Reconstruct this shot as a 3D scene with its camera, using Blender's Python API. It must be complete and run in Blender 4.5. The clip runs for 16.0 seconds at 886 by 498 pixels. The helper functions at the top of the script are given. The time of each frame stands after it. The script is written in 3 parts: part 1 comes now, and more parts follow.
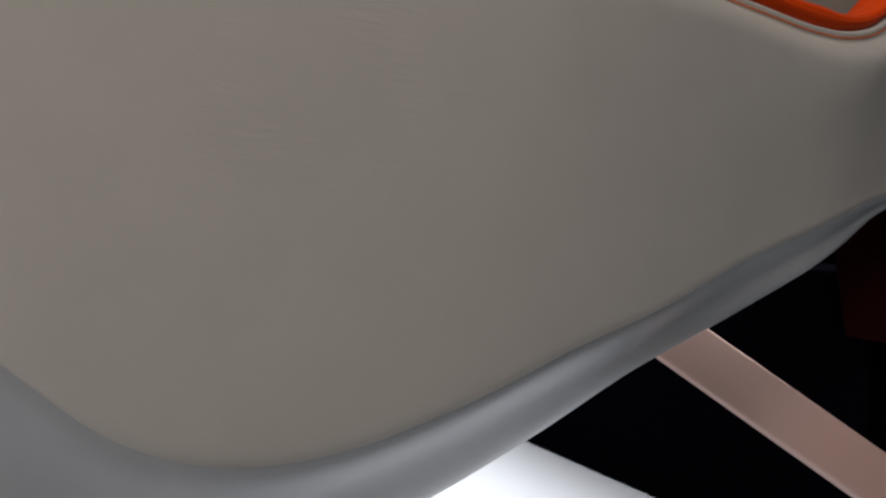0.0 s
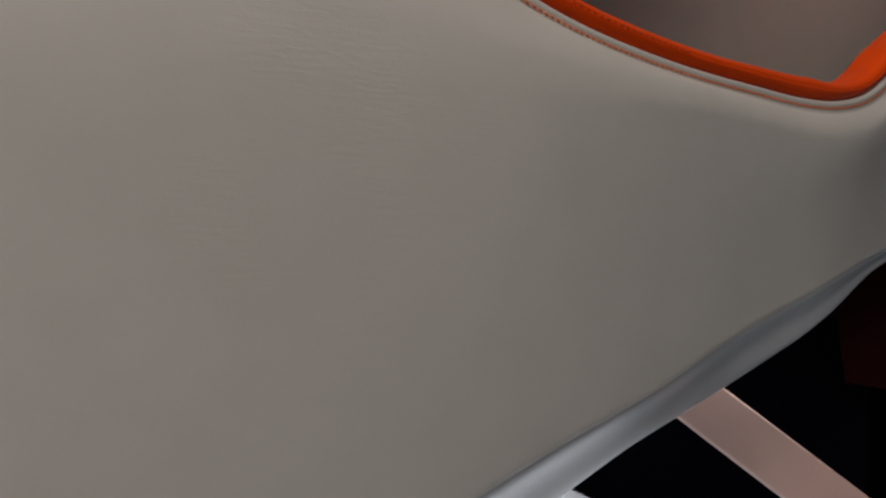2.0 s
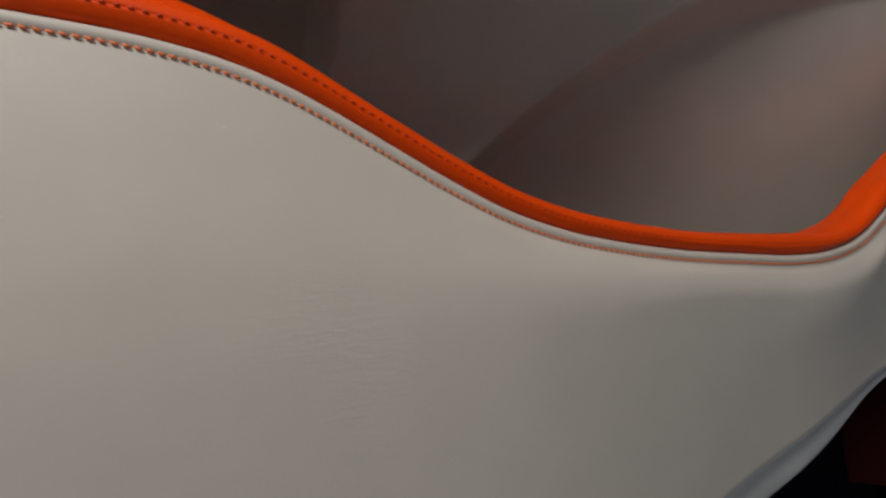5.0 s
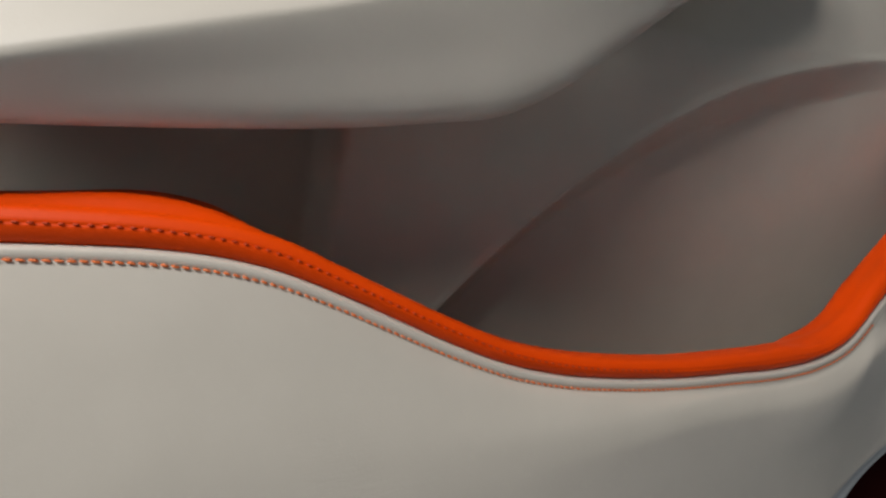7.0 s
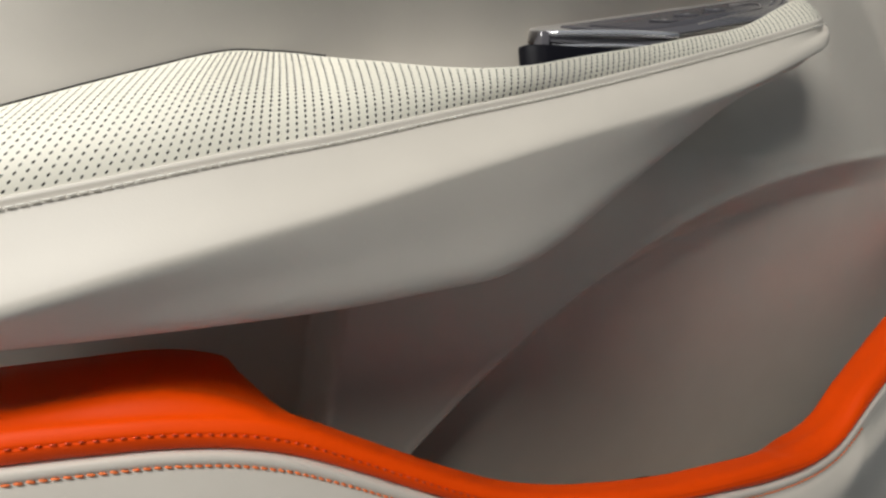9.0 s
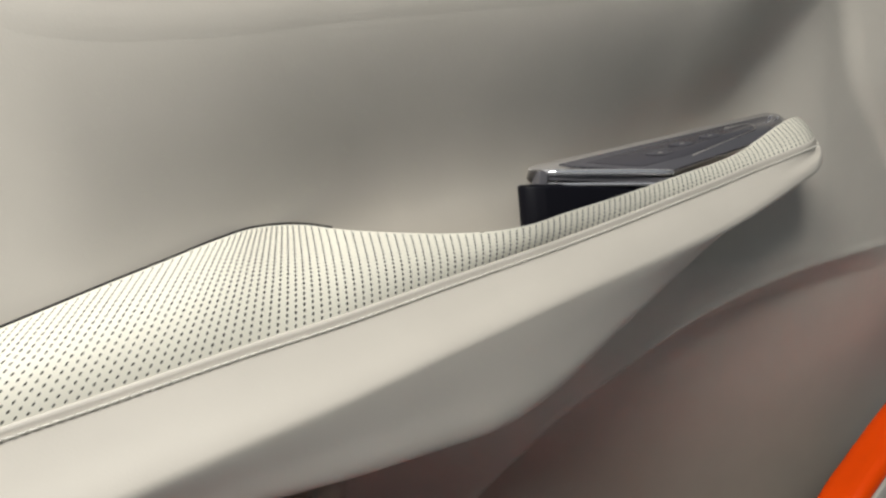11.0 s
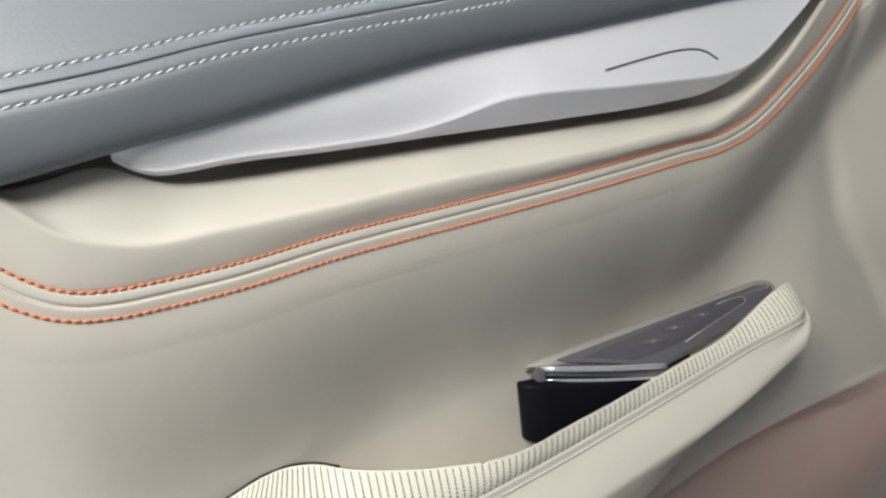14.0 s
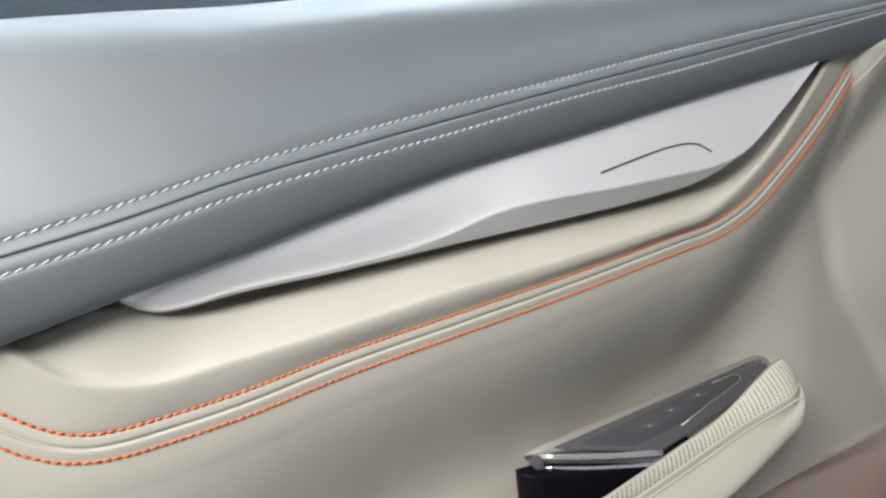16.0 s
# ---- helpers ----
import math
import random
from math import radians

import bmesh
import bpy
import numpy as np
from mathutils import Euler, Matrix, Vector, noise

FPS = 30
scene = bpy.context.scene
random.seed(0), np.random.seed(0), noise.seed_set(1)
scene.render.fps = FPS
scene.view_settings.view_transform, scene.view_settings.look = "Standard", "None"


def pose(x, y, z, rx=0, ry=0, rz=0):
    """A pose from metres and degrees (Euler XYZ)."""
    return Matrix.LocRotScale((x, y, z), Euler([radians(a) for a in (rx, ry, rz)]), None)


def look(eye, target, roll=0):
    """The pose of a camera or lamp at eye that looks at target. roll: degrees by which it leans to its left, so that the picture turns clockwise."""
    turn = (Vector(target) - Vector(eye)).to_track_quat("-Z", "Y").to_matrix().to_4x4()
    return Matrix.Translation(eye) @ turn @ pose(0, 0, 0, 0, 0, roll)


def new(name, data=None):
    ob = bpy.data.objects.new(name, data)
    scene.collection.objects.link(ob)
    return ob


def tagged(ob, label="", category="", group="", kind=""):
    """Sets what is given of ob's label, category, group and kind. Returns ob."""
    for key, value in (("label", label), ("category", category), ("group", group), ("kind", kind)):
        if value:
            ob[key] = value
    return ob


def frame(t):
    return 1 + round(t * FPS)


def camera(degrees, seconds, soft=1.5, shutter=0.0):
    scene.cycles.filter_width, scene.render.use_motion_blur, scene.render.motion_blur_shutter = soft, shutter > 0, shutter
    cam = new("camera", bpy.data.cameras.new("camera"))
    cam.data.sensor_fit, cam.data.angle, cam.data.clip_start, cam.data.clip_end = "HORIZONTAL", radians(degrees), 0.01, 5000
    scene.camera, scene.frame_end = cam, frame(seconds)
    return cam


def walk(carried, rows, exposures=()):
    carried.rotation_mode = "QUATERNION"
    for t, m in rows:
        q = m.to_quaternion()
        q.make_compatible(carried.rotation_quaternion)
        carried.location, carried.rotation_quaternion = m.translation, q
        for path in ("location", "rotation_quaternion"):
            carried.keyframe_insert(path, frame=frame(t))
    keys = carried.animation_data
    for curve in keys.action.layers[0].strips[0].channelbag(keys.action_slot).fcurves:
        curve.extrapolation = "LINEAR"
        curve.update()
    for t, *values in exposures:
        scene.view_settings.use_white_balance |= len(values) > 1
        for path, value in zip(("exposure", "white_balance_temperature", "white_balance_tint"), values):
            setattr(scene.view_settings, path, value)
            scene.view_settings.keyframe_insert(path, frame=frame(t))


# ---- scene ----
# ---------------------------------------------------------------- camera
cam = camera(85.0, 16.0, soft=2.5)
ROWS = [
    (0.0, pose(-0.0163, 0.0155, 0.3881, 85.63, 0.60, -26.89)),
    (0.5, pose(-0.0138, 0.0150, 0.3934, 85.66, 0.70, -26.76)),
    (1.0, pose(-0.0113, 0.0140, 0.4105, 85.68, 0.81, -26.63)),
    (1.5, pose(-0.0086, 0.0127, 0.4284, 85.70, 0.92, -26.50)),
    (2.0, pose(-0.0056, 0.0119, 0.4480, 85.83, 0.99, -26.31)),
    (2.5, pose(-0.0029, 0.0108, 0.4671, 85.97, 1.08, -26.12)),
    (3.0, pose(-0.0008, 0.0098, 0.4881, 86.10, 1.18, -25.92)),
    (5.5, pose(-0.0004, -0.0004, 0.5995, 86.53, 1.78, -25.29)),
    (6.0, pose(0.0003, -0.0026, 0.6244, 86.50, 1.71, -25.24)),
    (6.5, pose(0.0000, -0.0048, 0.6479, 86.57, 1.76, -25.27)),
    (7.0, pose(-0.0000, -0.0060, 0.6731, 86.62, 1.79, -25.31)),
    (7.5, pose(-0.0004, -0.0077, 0.6972, 86.67, 1.80, -25.38)),
    (8.0, pose(-0.0006, -0.0091, 0.7240, 86.73, 1.79, -25.42)),
    (8.5, pose(-0.0004, -0.0110, 0.7480, 86.80, 1.79, -25.43)),
    (9.0, pose(-0.0005, -0.0127, 0.7742, 86.89, 1.81, -25.39)),
    (11.5, pose(0.0017, -0.0219, 0.9008, 87.41, 2.09, -24.89)),
    (12.0, pose(0.0024, -0.0235, 0.9270, 87.56, 2.19, -24.82)),
    (12.5, pose(0.0029, -0.0253, 0.9508, 87.75, 2.30, -24.76)),
    (13.0, pose(0.0032, -0.0276, 0.9766, 87.93, 2.43, -24.73)),
    (13.5, pose(0.0032, -0.0297, 1.0002, 88.11, 2.59, -24.73)),
    (14.0, pose(0.0029, -0.0319, 1.0260, 88.25, 2.72, -24.76)),
    (14.5, pose(0.0034, -0.0338, 1.0502, 88.37, 2.80, -24.79)),
    (15.0, pose(0.0038, -0.0361, 1.0765, 88.45, 2.87, -24.80)),
    (15.5, pose(0.0043, -0.0380, 1.0962, 88.53, 2.89, -24.78)),
    (16.0, pose(0.0045, -0.0385, 1.0975, 88.59, 2.91, -24.74)),
]
EXPOSURES = [(0.0, -0.88, 6700, 15), (3.0, -0.78, 6700, 15), (5.5, -0.56, 6620, 12), (9.0, -0.18, 6550, 9), (11.5, -0.15, 6540, 8), (13.0, -0.07, 6500, 7), (16.0, -0.04, 6420, 7)]
walk(cam, ROWS, EXPOSURES)

# ---------------------------------------------------------------- light
world = bpy.data.worlds.new("world")
scene.world = world
world.use_nodes = True
world.node_tree.nodes["Background"].inputs["Color"].default_value = (0.80, 0.90, 1.0, 1)
world.node_tree.nodes["Background"].inputs["Strength"].default_value = 0.13


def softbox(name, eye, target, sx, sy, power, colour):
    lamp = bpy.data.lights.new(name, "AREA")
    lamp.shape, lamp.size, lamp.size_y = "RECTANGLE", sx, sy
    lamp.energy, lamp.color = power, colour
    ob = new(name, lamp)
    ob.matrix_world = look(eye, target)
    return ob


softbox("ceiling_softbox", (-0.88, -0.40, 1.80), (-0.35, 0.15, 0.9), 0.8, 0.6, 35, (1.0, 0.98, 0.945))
softbox("rear_softbox", (0.7, 1.8, 2.4), (0.35, 0.6, 0.2), 1.6, 0.9, 620, (0.90, 0.96, 1.0))

# ---------------------------------------------------------------- materials


def material(name, colour, rough=0.5, metal=0.0, grain=0.0, grain_size=0.001, tone=0.06, tone_size=0.05, coat=0.0, rough_var=0.05, spec=0.5):
    """A surface with grain relief and slow tone changes; sizes in metres."""
    m = bpy.data.materials.new(name)
    m.use_nodes = True
    t = m.node_tree
    b = t.nodes["Principled BSDF"]
    b.inputs["Metallic"].default_value = metal
    b.inputs["Coat Weight"].default_value = coat
    b.inputs["Specular IOR Level"].default_value = spec
    geo = t.nodes.new("ShaderNodeTexCoord")
    slow = t.nodes.new("ShaderNodeTexNoise")
    slow.inputs["Scale"].default_value = 1 / tone_size
    slow.inputs["Detail"].default_value = 4
    t.links.new(geo.outputs["Object"], slow.inputs["Vector"])
    mix = t.nodes.new("ShaderNodeMix")
    mix.data_type = "RGBA"
    mix.inputs["A"].default_value = (*[c * (1 - tone) for c in colour], 1)
    mix.inputs["B"].default_value = (*[min(1, c * (1 + tone)) for c in colour], 1)
    t.links.new(slow.outputs["Fac"], mix.inputs["Factor"])
    t.links.new(mix.outputs["Result"], b.inputs["Base Color"])
    ramp = t.nodes.new("ShaderNodeMapRange")
    ramp.inputs["To Min"].default_value = rough - rough_var
    ramp.inputs["To Max"].default_value = rough + rough_var
    t.links.new(slow.outputs["Fac"], ramp.inputs["Value"])
    t.links.new(ramp.outputs["Result"], b.inputs["Roughness"])
    if grain:
        cells = t.nodes.new("ShaderNodeTexVoronoi")
        cells.feature = "SMOOTH_F1"
        cells.inputs["Scale"].default_value = 1 / grain_size
        fine = t.nodes.new("ShaderNodeTexNoise")
        fine.inputs["Scale"].default_value = 0.35 / grain_size
        fine.inputs["Detail"].default_value = 5
        add = t.nodes.new("ShaderNodeMath")
        add.operation = "ADD"
        t.links.new(geo.outputs["Object"], cells.inputs["Vector"])
        t.links.new(geo.outputs["Object"], fine.inputs["Vector"])
        t.links.new(cells.outputs["Distance"], add.inputs[0])
        t.links.new(fine.outputs["Fac"], add.inputs[1])
        bump = t.nodes.new("ShaderNodeBump")
        bump.inputs["Strength"].default_value = grain
        bump.inputs["Distance"].default_value = grain_size * 0.25
        t.links.new(add.outputs[0], bump.inputs["Height"])
        t.links.new(bump.outputs["Normal"], b.inputs["Normal"])
    return m


def add_wrinkles(m, centre, reach, size, depth):
    """Fine creases lying along the panel, strongest round one worn patch."""
    t = m.node_tree
    bump = next(n for n in t.nodes if n.type == "BUMP")
    geo = next(n for n in t.nodes if n.type == "TEX_COORD")
    turn = t.nodes.new("ShaderNodeMapping")
    turn.inputs["Rotation"].default_value = (0, radians(14), 0)
    turn.inputs["Scale"].default_value = (0.13, 0.5, 1.0)
    t.links.new(geo.outputs["Object"], turn.inputs["Vector"])
    folds = t.nodes.new("ShaderNodeTexNoise")
    folds.inputs["Scale"].default_value = 1 / size
    folds.inputs["Detail"].default_value = 2
    folds.inputs["Distortion"].default_value = 0.6
    t.links.new(turn.outputs["Vector"], folds.inputs["Vector"])
    patch = t.nodes.new("ShaderNodeTexNoise")
    patch.inputs["Scale"].default_value = 22
    t.links.new(geo.outputs["Object"], patch.inputs["Vector"])
    far = t.nodes.new("ShaderNodeVectorMath")
    far.operation = "DISTANCE"
    far.inputs[1].default_value = centre
    t.links.new(geo.outputs["Object"], far.inputs[0])
    fall = t.nodes.new("ShaderNodeMapRange")
    fall.interpolation_type = "SMOOTHSTEP"
    fall.inputs["From Min"].default_value, fall.inputs["From Max"].default_value = reach * 0.35, reach
    fall.inputs["To Min"].default_value, fall.inputs["To Max"].default_value = 1, 0
    t.links.new(far.outputs["Value"], fall.inputs["Value"])
    cut = t.nodes.new("ShaderNodeMapRange")
    cut.inputs["From Min"].default_value, cut.inputs["From Max"].default_value = 0.42, 0.62
    t.links.new(patch.outputs["Fac"], cut.inputs["Value"])
    a = t.nodes.new("ShaderNodeMath"); a.operation = "MULTIPLY"
    b = t.nodes.new("ShaderNodeMath"); b.operation = "MULTIPLY"
    t.links.new(cut.outputs["Result"], a.inputs[0])
    t.links.new(fall.outputs["Result"], a.inputs[1])
    t.links.new(a.outputs[0], b.inputs[0])
    t.links.new(folds.outputs["Fac"], b.inputs[1])
    second = t.nodes.new("ShaderNodeBump")
    second.inputs["Strength"].default_value = 1.0
    second.inputs["Distance"].default_value = depth
    t.links.new(b.outputs[0], second.inputs["Height"])
    t.links.new(second.outputs["Normal"], bump.inputs["Normal"])


def brushed(name, colour, rough, metal):
    """Aluminium with a fine woven brushing and faint smears."""
    m = material(name, colour, rough, metal, tone=0.05, tone_size=0.04, rough_var=0.06)
    t = m.node_tree
    b = t.nodes["Principled BSDF"]
    geo = next(n for n in t.nodes if n.type == "TEX_COORD")
    height = None
    for scale in ((2600, 2600, 60), (60, 2600, 2600)):
        mp = t.nodes.new("ShaderNodeMapping")
        mp.inputs["Rotation"].default_value = (0, radians(14), 0)
        mp.inputs["Scale"].default_value = scale
        t.links.new(geo.outputs["Object"], mp.inputs["Vector"])
        ns = t.nodes.new("ShaderNodeTexNoise")
        ns.inputs["Scale"].default_value = 1
        ns.inputs["Detail"].default_value = 2
        t.links.new(mp.outputs["Vector"], ns.inputs["Vector"])
        if height is None:
            height = ns.outputs["Fac"]
        else:
            add = t.nodes.new("ShaderNodeMath")
            t.links.new(height, add.inputs[0])
            t.links.new(ns.outputs["Fac"], add.inputs[1])
            height = add.outputs[0]
    bump = t.nodes.new("ShaderNodeBump")
    bump.inputs["Strength"].default_value = 0.85
    bump.inputs["Distance"].default_value = 0.0002
    t.links.new(height, bump.inputs["Height"])
    t.links.new(bump.outputs["Normal"], b.inputs["Normal"])
    return m


CREAM = (0.60, 0.557, 0.49)
cream = material("cream_leather", CREAM, 0.48, grain=0.12, grain_size=0.0012, spec=0.35)
cream_low = material("cream_leather_creased", CREAM, 0.50, grain=0.12, grain_size=0.0012, spec=0.3)
add_wrinkles(cream_low, (0.055, 0.25, 0.472), 0.14, 0.0024, 0.00018)
cream_pad = material("cream_perforated_leather", (0.80, 0.765, 0.655), 0.55, grain=0.1, grain_size=0.001)
orange = material("orange_leather", (0.86, 0.068, 0.0), 0.5, grain=0.12, grain_size=0.001, spec=0.15)
grey = material("slate_grey_leather", (0.163, 0.178, 0.198), 0.46, grain=0.18, grain_size=0.0011, spec=0.42)
bounce_felt = material("beige_bounce_felt", (0.30, 0.22, 0.17), 0.95, grain=0.4, grain_size=0.0015, spec=0.05)
# dark foam backing; also paints shade on hole walls and in the pad gap
hole_shade = material("hole_backing_shade", (0.03, 0.028, 0.025), 0.9)
orange_thread = material("orange_thread", (0.84, 0.19, 0.04), 0.6, tone=0.15, tone_size=0.003)
rust_thread = material("rust_thread", (0.60, 0.05, 0.003), 0.6, tone=0.15, tone_size=0.003)
cream_thread = material("cream_thread", (0.76, 0.73, 0.66), 0.6, tone=0.15, tone_size=0.003)
white_thread = material("white_thread", (0.80, 0.80, 0.78), 0.6, tone=0.12, tone_size=0.003)
alu = brushed("brushed_aluminium", (0.95, 0.935, 0.99), 0.42, 0.15)
alu_dark = material("dark_groove", (0.06, 0.06, 0.065), 0.4)
chrome = material("chrome", (0.86, 0.86, 0.90), 0.16, 0.75, tone=0.02)
smoke = material("smoked_gloss_plastic", (0.11, 0.105, 0.115), 0.14, coat=1.0, tone=0.1)
smoke_low = material("smoked_satin_plastic", (0.085, 0.08, 0.09), 0.2, coat=0.8, tone=0.1)
satin = material("satin_silver_bezel", (0.46, 0.43, 0.40), 0.36, 0.5)
black = material("black_plastic", (0.005, 0.005, 0.008), 0.5, spec=0.12)
silver_strip = material("satin_grey_edge_trim", (0.50, 0.51, 0.515), 0.36, 0.25)
# near-black that holds the shade under and ahead of the door
shade_black = material("body_shade_black", (0.0015, 0.0014, 0.0024), 0.9, spec=0.0)
carpet_red = material("dark_red_carpet", (0.018, 0.0022, 0.0022), 0.95, grain=0.6, grain_size=0.002, spec=0.05)
pink_strip = material("pale_rose_trim", (0.40, 0.25, 0.21), 0.5, grain=0.1, grain_size=0.001)
floor_white = material("white_studio_floor", (0.30, 0.306, 0.316), 0.3, tone=0.03, tone_size=0.3)
shell_dark = material("dark_body_paint", (0.006, 0.006, 0.007), 0.6, spec=0.1)
wall_blue = material("blue_grey_studio_wall", (0.05, 0.075, 0.13), 0.8, grain=0.2, grain_size=0.01)

# ---------------------------------------------------------------- shape helpers


def part(name, bm, mats, parent=None, label=""):
    me = bpy.data.meshes.new(name)
    bmesh.ops.recalc_face_normals(bm, faces=bm.faces)
    for f in bm.faces:
        f.smooth = True
    bm.to_mesh(me)
    bm.free()
    for m in mats if isinstance(mats, (list, tuple)) else [mats]:
        me.materials.append(m)
    ob = new(name, me)
    ob.parent = parent
    if label:
        tagged(ob, label)
    return ob


def line(points):
    """A smooth height z(x) through the given (x, z) pairs, straight beyond its ends."""
    px, pz = (np.array(a, float) for a in zip(*points))
    slope = np.gradient(pz, px)

    def at(x):
        x = np.asarray(x, float)
        i = np.clip(np.searchsorted(px, x) - 1, 0, len(px) - 2)
        h = px[i + 1] - px[i]
        u = np.clip((x - px[i]) / h, 0, 1)
        z = (2 * u**3 - 3 * u**2 + 1) * pz[i] + (u**3 - 2 * u**2 + u) * h * slope[i]
        z += (-2 * u**3 + 3 * u**2) * pz[i + 1] + (u**3 - u**2) * h * slope[i + 1]
        return z + np.minimum(x - px[0], 0) * slope[0] + np.maximum(x - px[-1], 0) * slope[-1]

    return at


def soft(e0, e1, v):
    u = np.clip((np.asarray(v, float) - e0) / (e1 - e0), 0, 1)
    return u * u * (3 - 2 * u)


def front(x):
    """The door's front plane, which turns slightly towards the cabin ahead."""
    return 0.262 - 0.05 * (np.asarray(x, float) + 0.05)


def stations(x0, x1, step=0.004):
    return np.linspace(x0, x1, max(2, int(round((x1 - x0) / step)) + 1))


def sweep(rails, sub=4):
    """Smooth cross-sections through rails (arrays n x 3), sub steps between each two."""
    R = np.stack(rails)
    pad = np.concatenate([2 * R[:1] - R[1:2], R, 2 * R[-1:] - R[-2:-1]])
    rows = []
    for k in range(len(R) - 1):
        p0, p1, p2, p3 = pad[k], pad[k + 1], pad[k + 2], pad[k + 3]
        d0 = np.linalg.norm(p1 - p0, axis=1, keepdims=True) ** 0.5 + 1e-6
        d1 = np.linalg.norm(p2 - p1, axis=1, keepdims=True) ** 0.5 + 1e-6
        d2 = np.linalg.norm(p3 - p2, axis=1, keepdims=True) ** 0.5 + 1e-6
        m1 = d1 * ((p1 - p0) / d0 - (p2 - p0) / (d0 + d1)) + (p2 - p1)
        m2 = (p2 - p1) + d1 * ((p3 - p2) / d2 - (p3 - p1) / (d1 + d2))
        for s in range(sub):
            u = s / sub
            rows.append((2 * u**3 - 3 * u**2 + 1) * p1 + (u**3 - 2 * u**2 + u) * m1 + (-2 * u**3 + 3 * u**2) * p2 + (u**3 - u**2) * m2)
    rows.append(R[-1])
    return np.stack(rows)


def grid_mesh(G, bm=None):
    bm = bm or bmesh.new()
    rows = [[bm.verts.new(p) for p in row] for row in G]
    for a, b in zip(rows, rows[1:]):
        for k in range(len(a) - 1):
            bm.faces.new((a[k], a[k + 1], b[k + 1], b[k]))
    return bm


def rail(xs, z, off, dx=0.0):
    """A line along the door at height z(x) (array) and off metres behind the front plane."""
    return np.stack([xs + dx, front(xs) + off, z], 1)


def prism(corners, drop, bm=None, bevel=0.0):
    """A slab under a polygon of 3D corners."""
    bm = bm or bmesh.new()
    top = [bm.verts.new(c) for c in corners]
    low = [bm.verts.new(Vector(c) + Vector(drop)) for c in corners]
    fs = [bm.faces.new(top), bm.faces.new(low[::-1])]
    n = len(top)
    for k in range(n):
        fs.append(bm.faces.new((top[k], low[k], low[(k + 1) % n], top[(k + 1) % n])))
    if bevel:
        es = list({e for f in fs for e in f.edges})
        bmesh.ops.bevel(bm, geom=es, offset=bevel, segments=2, affect="EDGES", profile=0.6)
    return bm


def box(x0, x1, y0, y1, z0, z1, bevel=0.0):
    return prism([(x0, y0, z1), (x1, y0, z1), (x1, y1, z1), (x0, y1, z1)], (0, 0, z0 - z1), bevel=bevel)


def tube(points, radius, mat, name, parent, label="", sides=8):
    bm = bmesh.new()
    pts = [Vector(p) for p in points]
    rings = []
    for k, p in enumerate(pts):
        d = (pts[min(k + 1, len(pts) - 1)] - pts[max(k - 1, 0)]).normalized()
        u = d.cross(Vector((0, 0.3, 1))).normalized()
        v = d.cross(u)
        rings.append([bm.verts.new(p + (u * math.cos(a) + v * math.sin(a)) * radius) for a in [j * math.tau / sides for j in range(sides)]])
    for a, b in zip(rings, rings[1:]):
        for j in range(sides):
            bm.faces.new((a[j], a[(j + 1) % sides], b[(j + 1) % sides], b[j]))
    bm.faces.new(rings[0][::-1])
    bm.faces.new(rings[-1])
    return part(name, bm, mat, parent, label)


def stitch_mesh(name, length, width, mat):
    """One thread loop: a slim capsule lying along x."""
    bm = bmesh.new()
    rings = []
    for u, r in ((-0.5, 0.35), (-0.28, 0.95), (0.28, 0.95), (0.5, 0.35)):
        rings.append([bm.verts.new((u * length, math.cos(a) * r * width / 2 - width * 0.1 * (abs(u) < 0.4), math.sin(a) * r * width / 2)) for a in [k * math.tau / 6 for k in range(6)]])
    for a, b in zip(rings, rings[1:]):
        for k in range(6):
            bm.faces.new((a[k], a[(k + 1) % 6], b[(k + 1) % 6], b[k]))
    bm.faces.new(rings[0][::-1])
    bm.faces.new(rings[-1])
    bmesh.ops.recalc_face_normals(bm, faces=bm.faces)
    for f in bm.faces:
        f.smooth = True
    me = bpy.data.meshes.new(name)
    bm.to_mesh(me)
    bm.free()
    me.materials.append(mat)
    return me


def sew(parent, curve, pitch, me, tilt, name="stitch"):
    """Thread loops at even steps along a curve (n x 3)."""
    seg = np.linalg.norm(np.diff(curve, axis=0), axis=1)
    s = np.concatenate([[0], np.cumsum(seg)])
    for d in np.arange(pitch / 2, s[-1], pitch):
        p = Vector([np.interp(d, s, curve[:, j]) for j in range(3)])
        q = Vector([np.interp(min(d + 0.002, s[-1]), s, curve[:, j]) for j in range(3)])
        o = Vector([np.interp(max(d - 0.002, 0), s, curve[:, j]) for j in range(3)])
        ax = (q - o).normalized()
        up = Vector((0, 0, 1))
        ay = up.cross(ax).normalized()
        az = ax.cross(ay)
        m = Matrix((ax, ay, az)).transposed().to_4x4()
        ob = new(name, me)
        ob.parent = parent
        ob.matrix_basis = Matrix.Translation(p) @ m @ Matrix.Rotation(radians(tilt + random.uniform(-3, 3)), 4, "Y")


# ---------------------------------------------------------------- the door's lines: height over distance along the door
RIM = line([(-0.36, 0.674), (-0.20, 0.673), (-0.066, 0.668), (-0.022, 0.663), (0.006, 0.657), (0.032, 0.648), (0.061, 0.634), (0.092, 0.617), (0.127, 0.598), (0.165, 0.580), (0.208, 0.566), (0.256, 0.556), (0.31, 0.548), (0.372, 0.542), (0.44, 0.537), (0.478, 0.538), (0.52, 0.547), (0.58, 0.584), (0.66, 0.635), (0.74, 0.68)])
BELLY = line([(-0.36, 0.546), (-0.08, 0.541), (0.0, 0.538), (0.09, 0.530), (0.19, 0.522), (0.335, 0.518), (0.47, 0.520), (0.58, 0.545), (0.68, 0.60), (0.78, 0.65)])
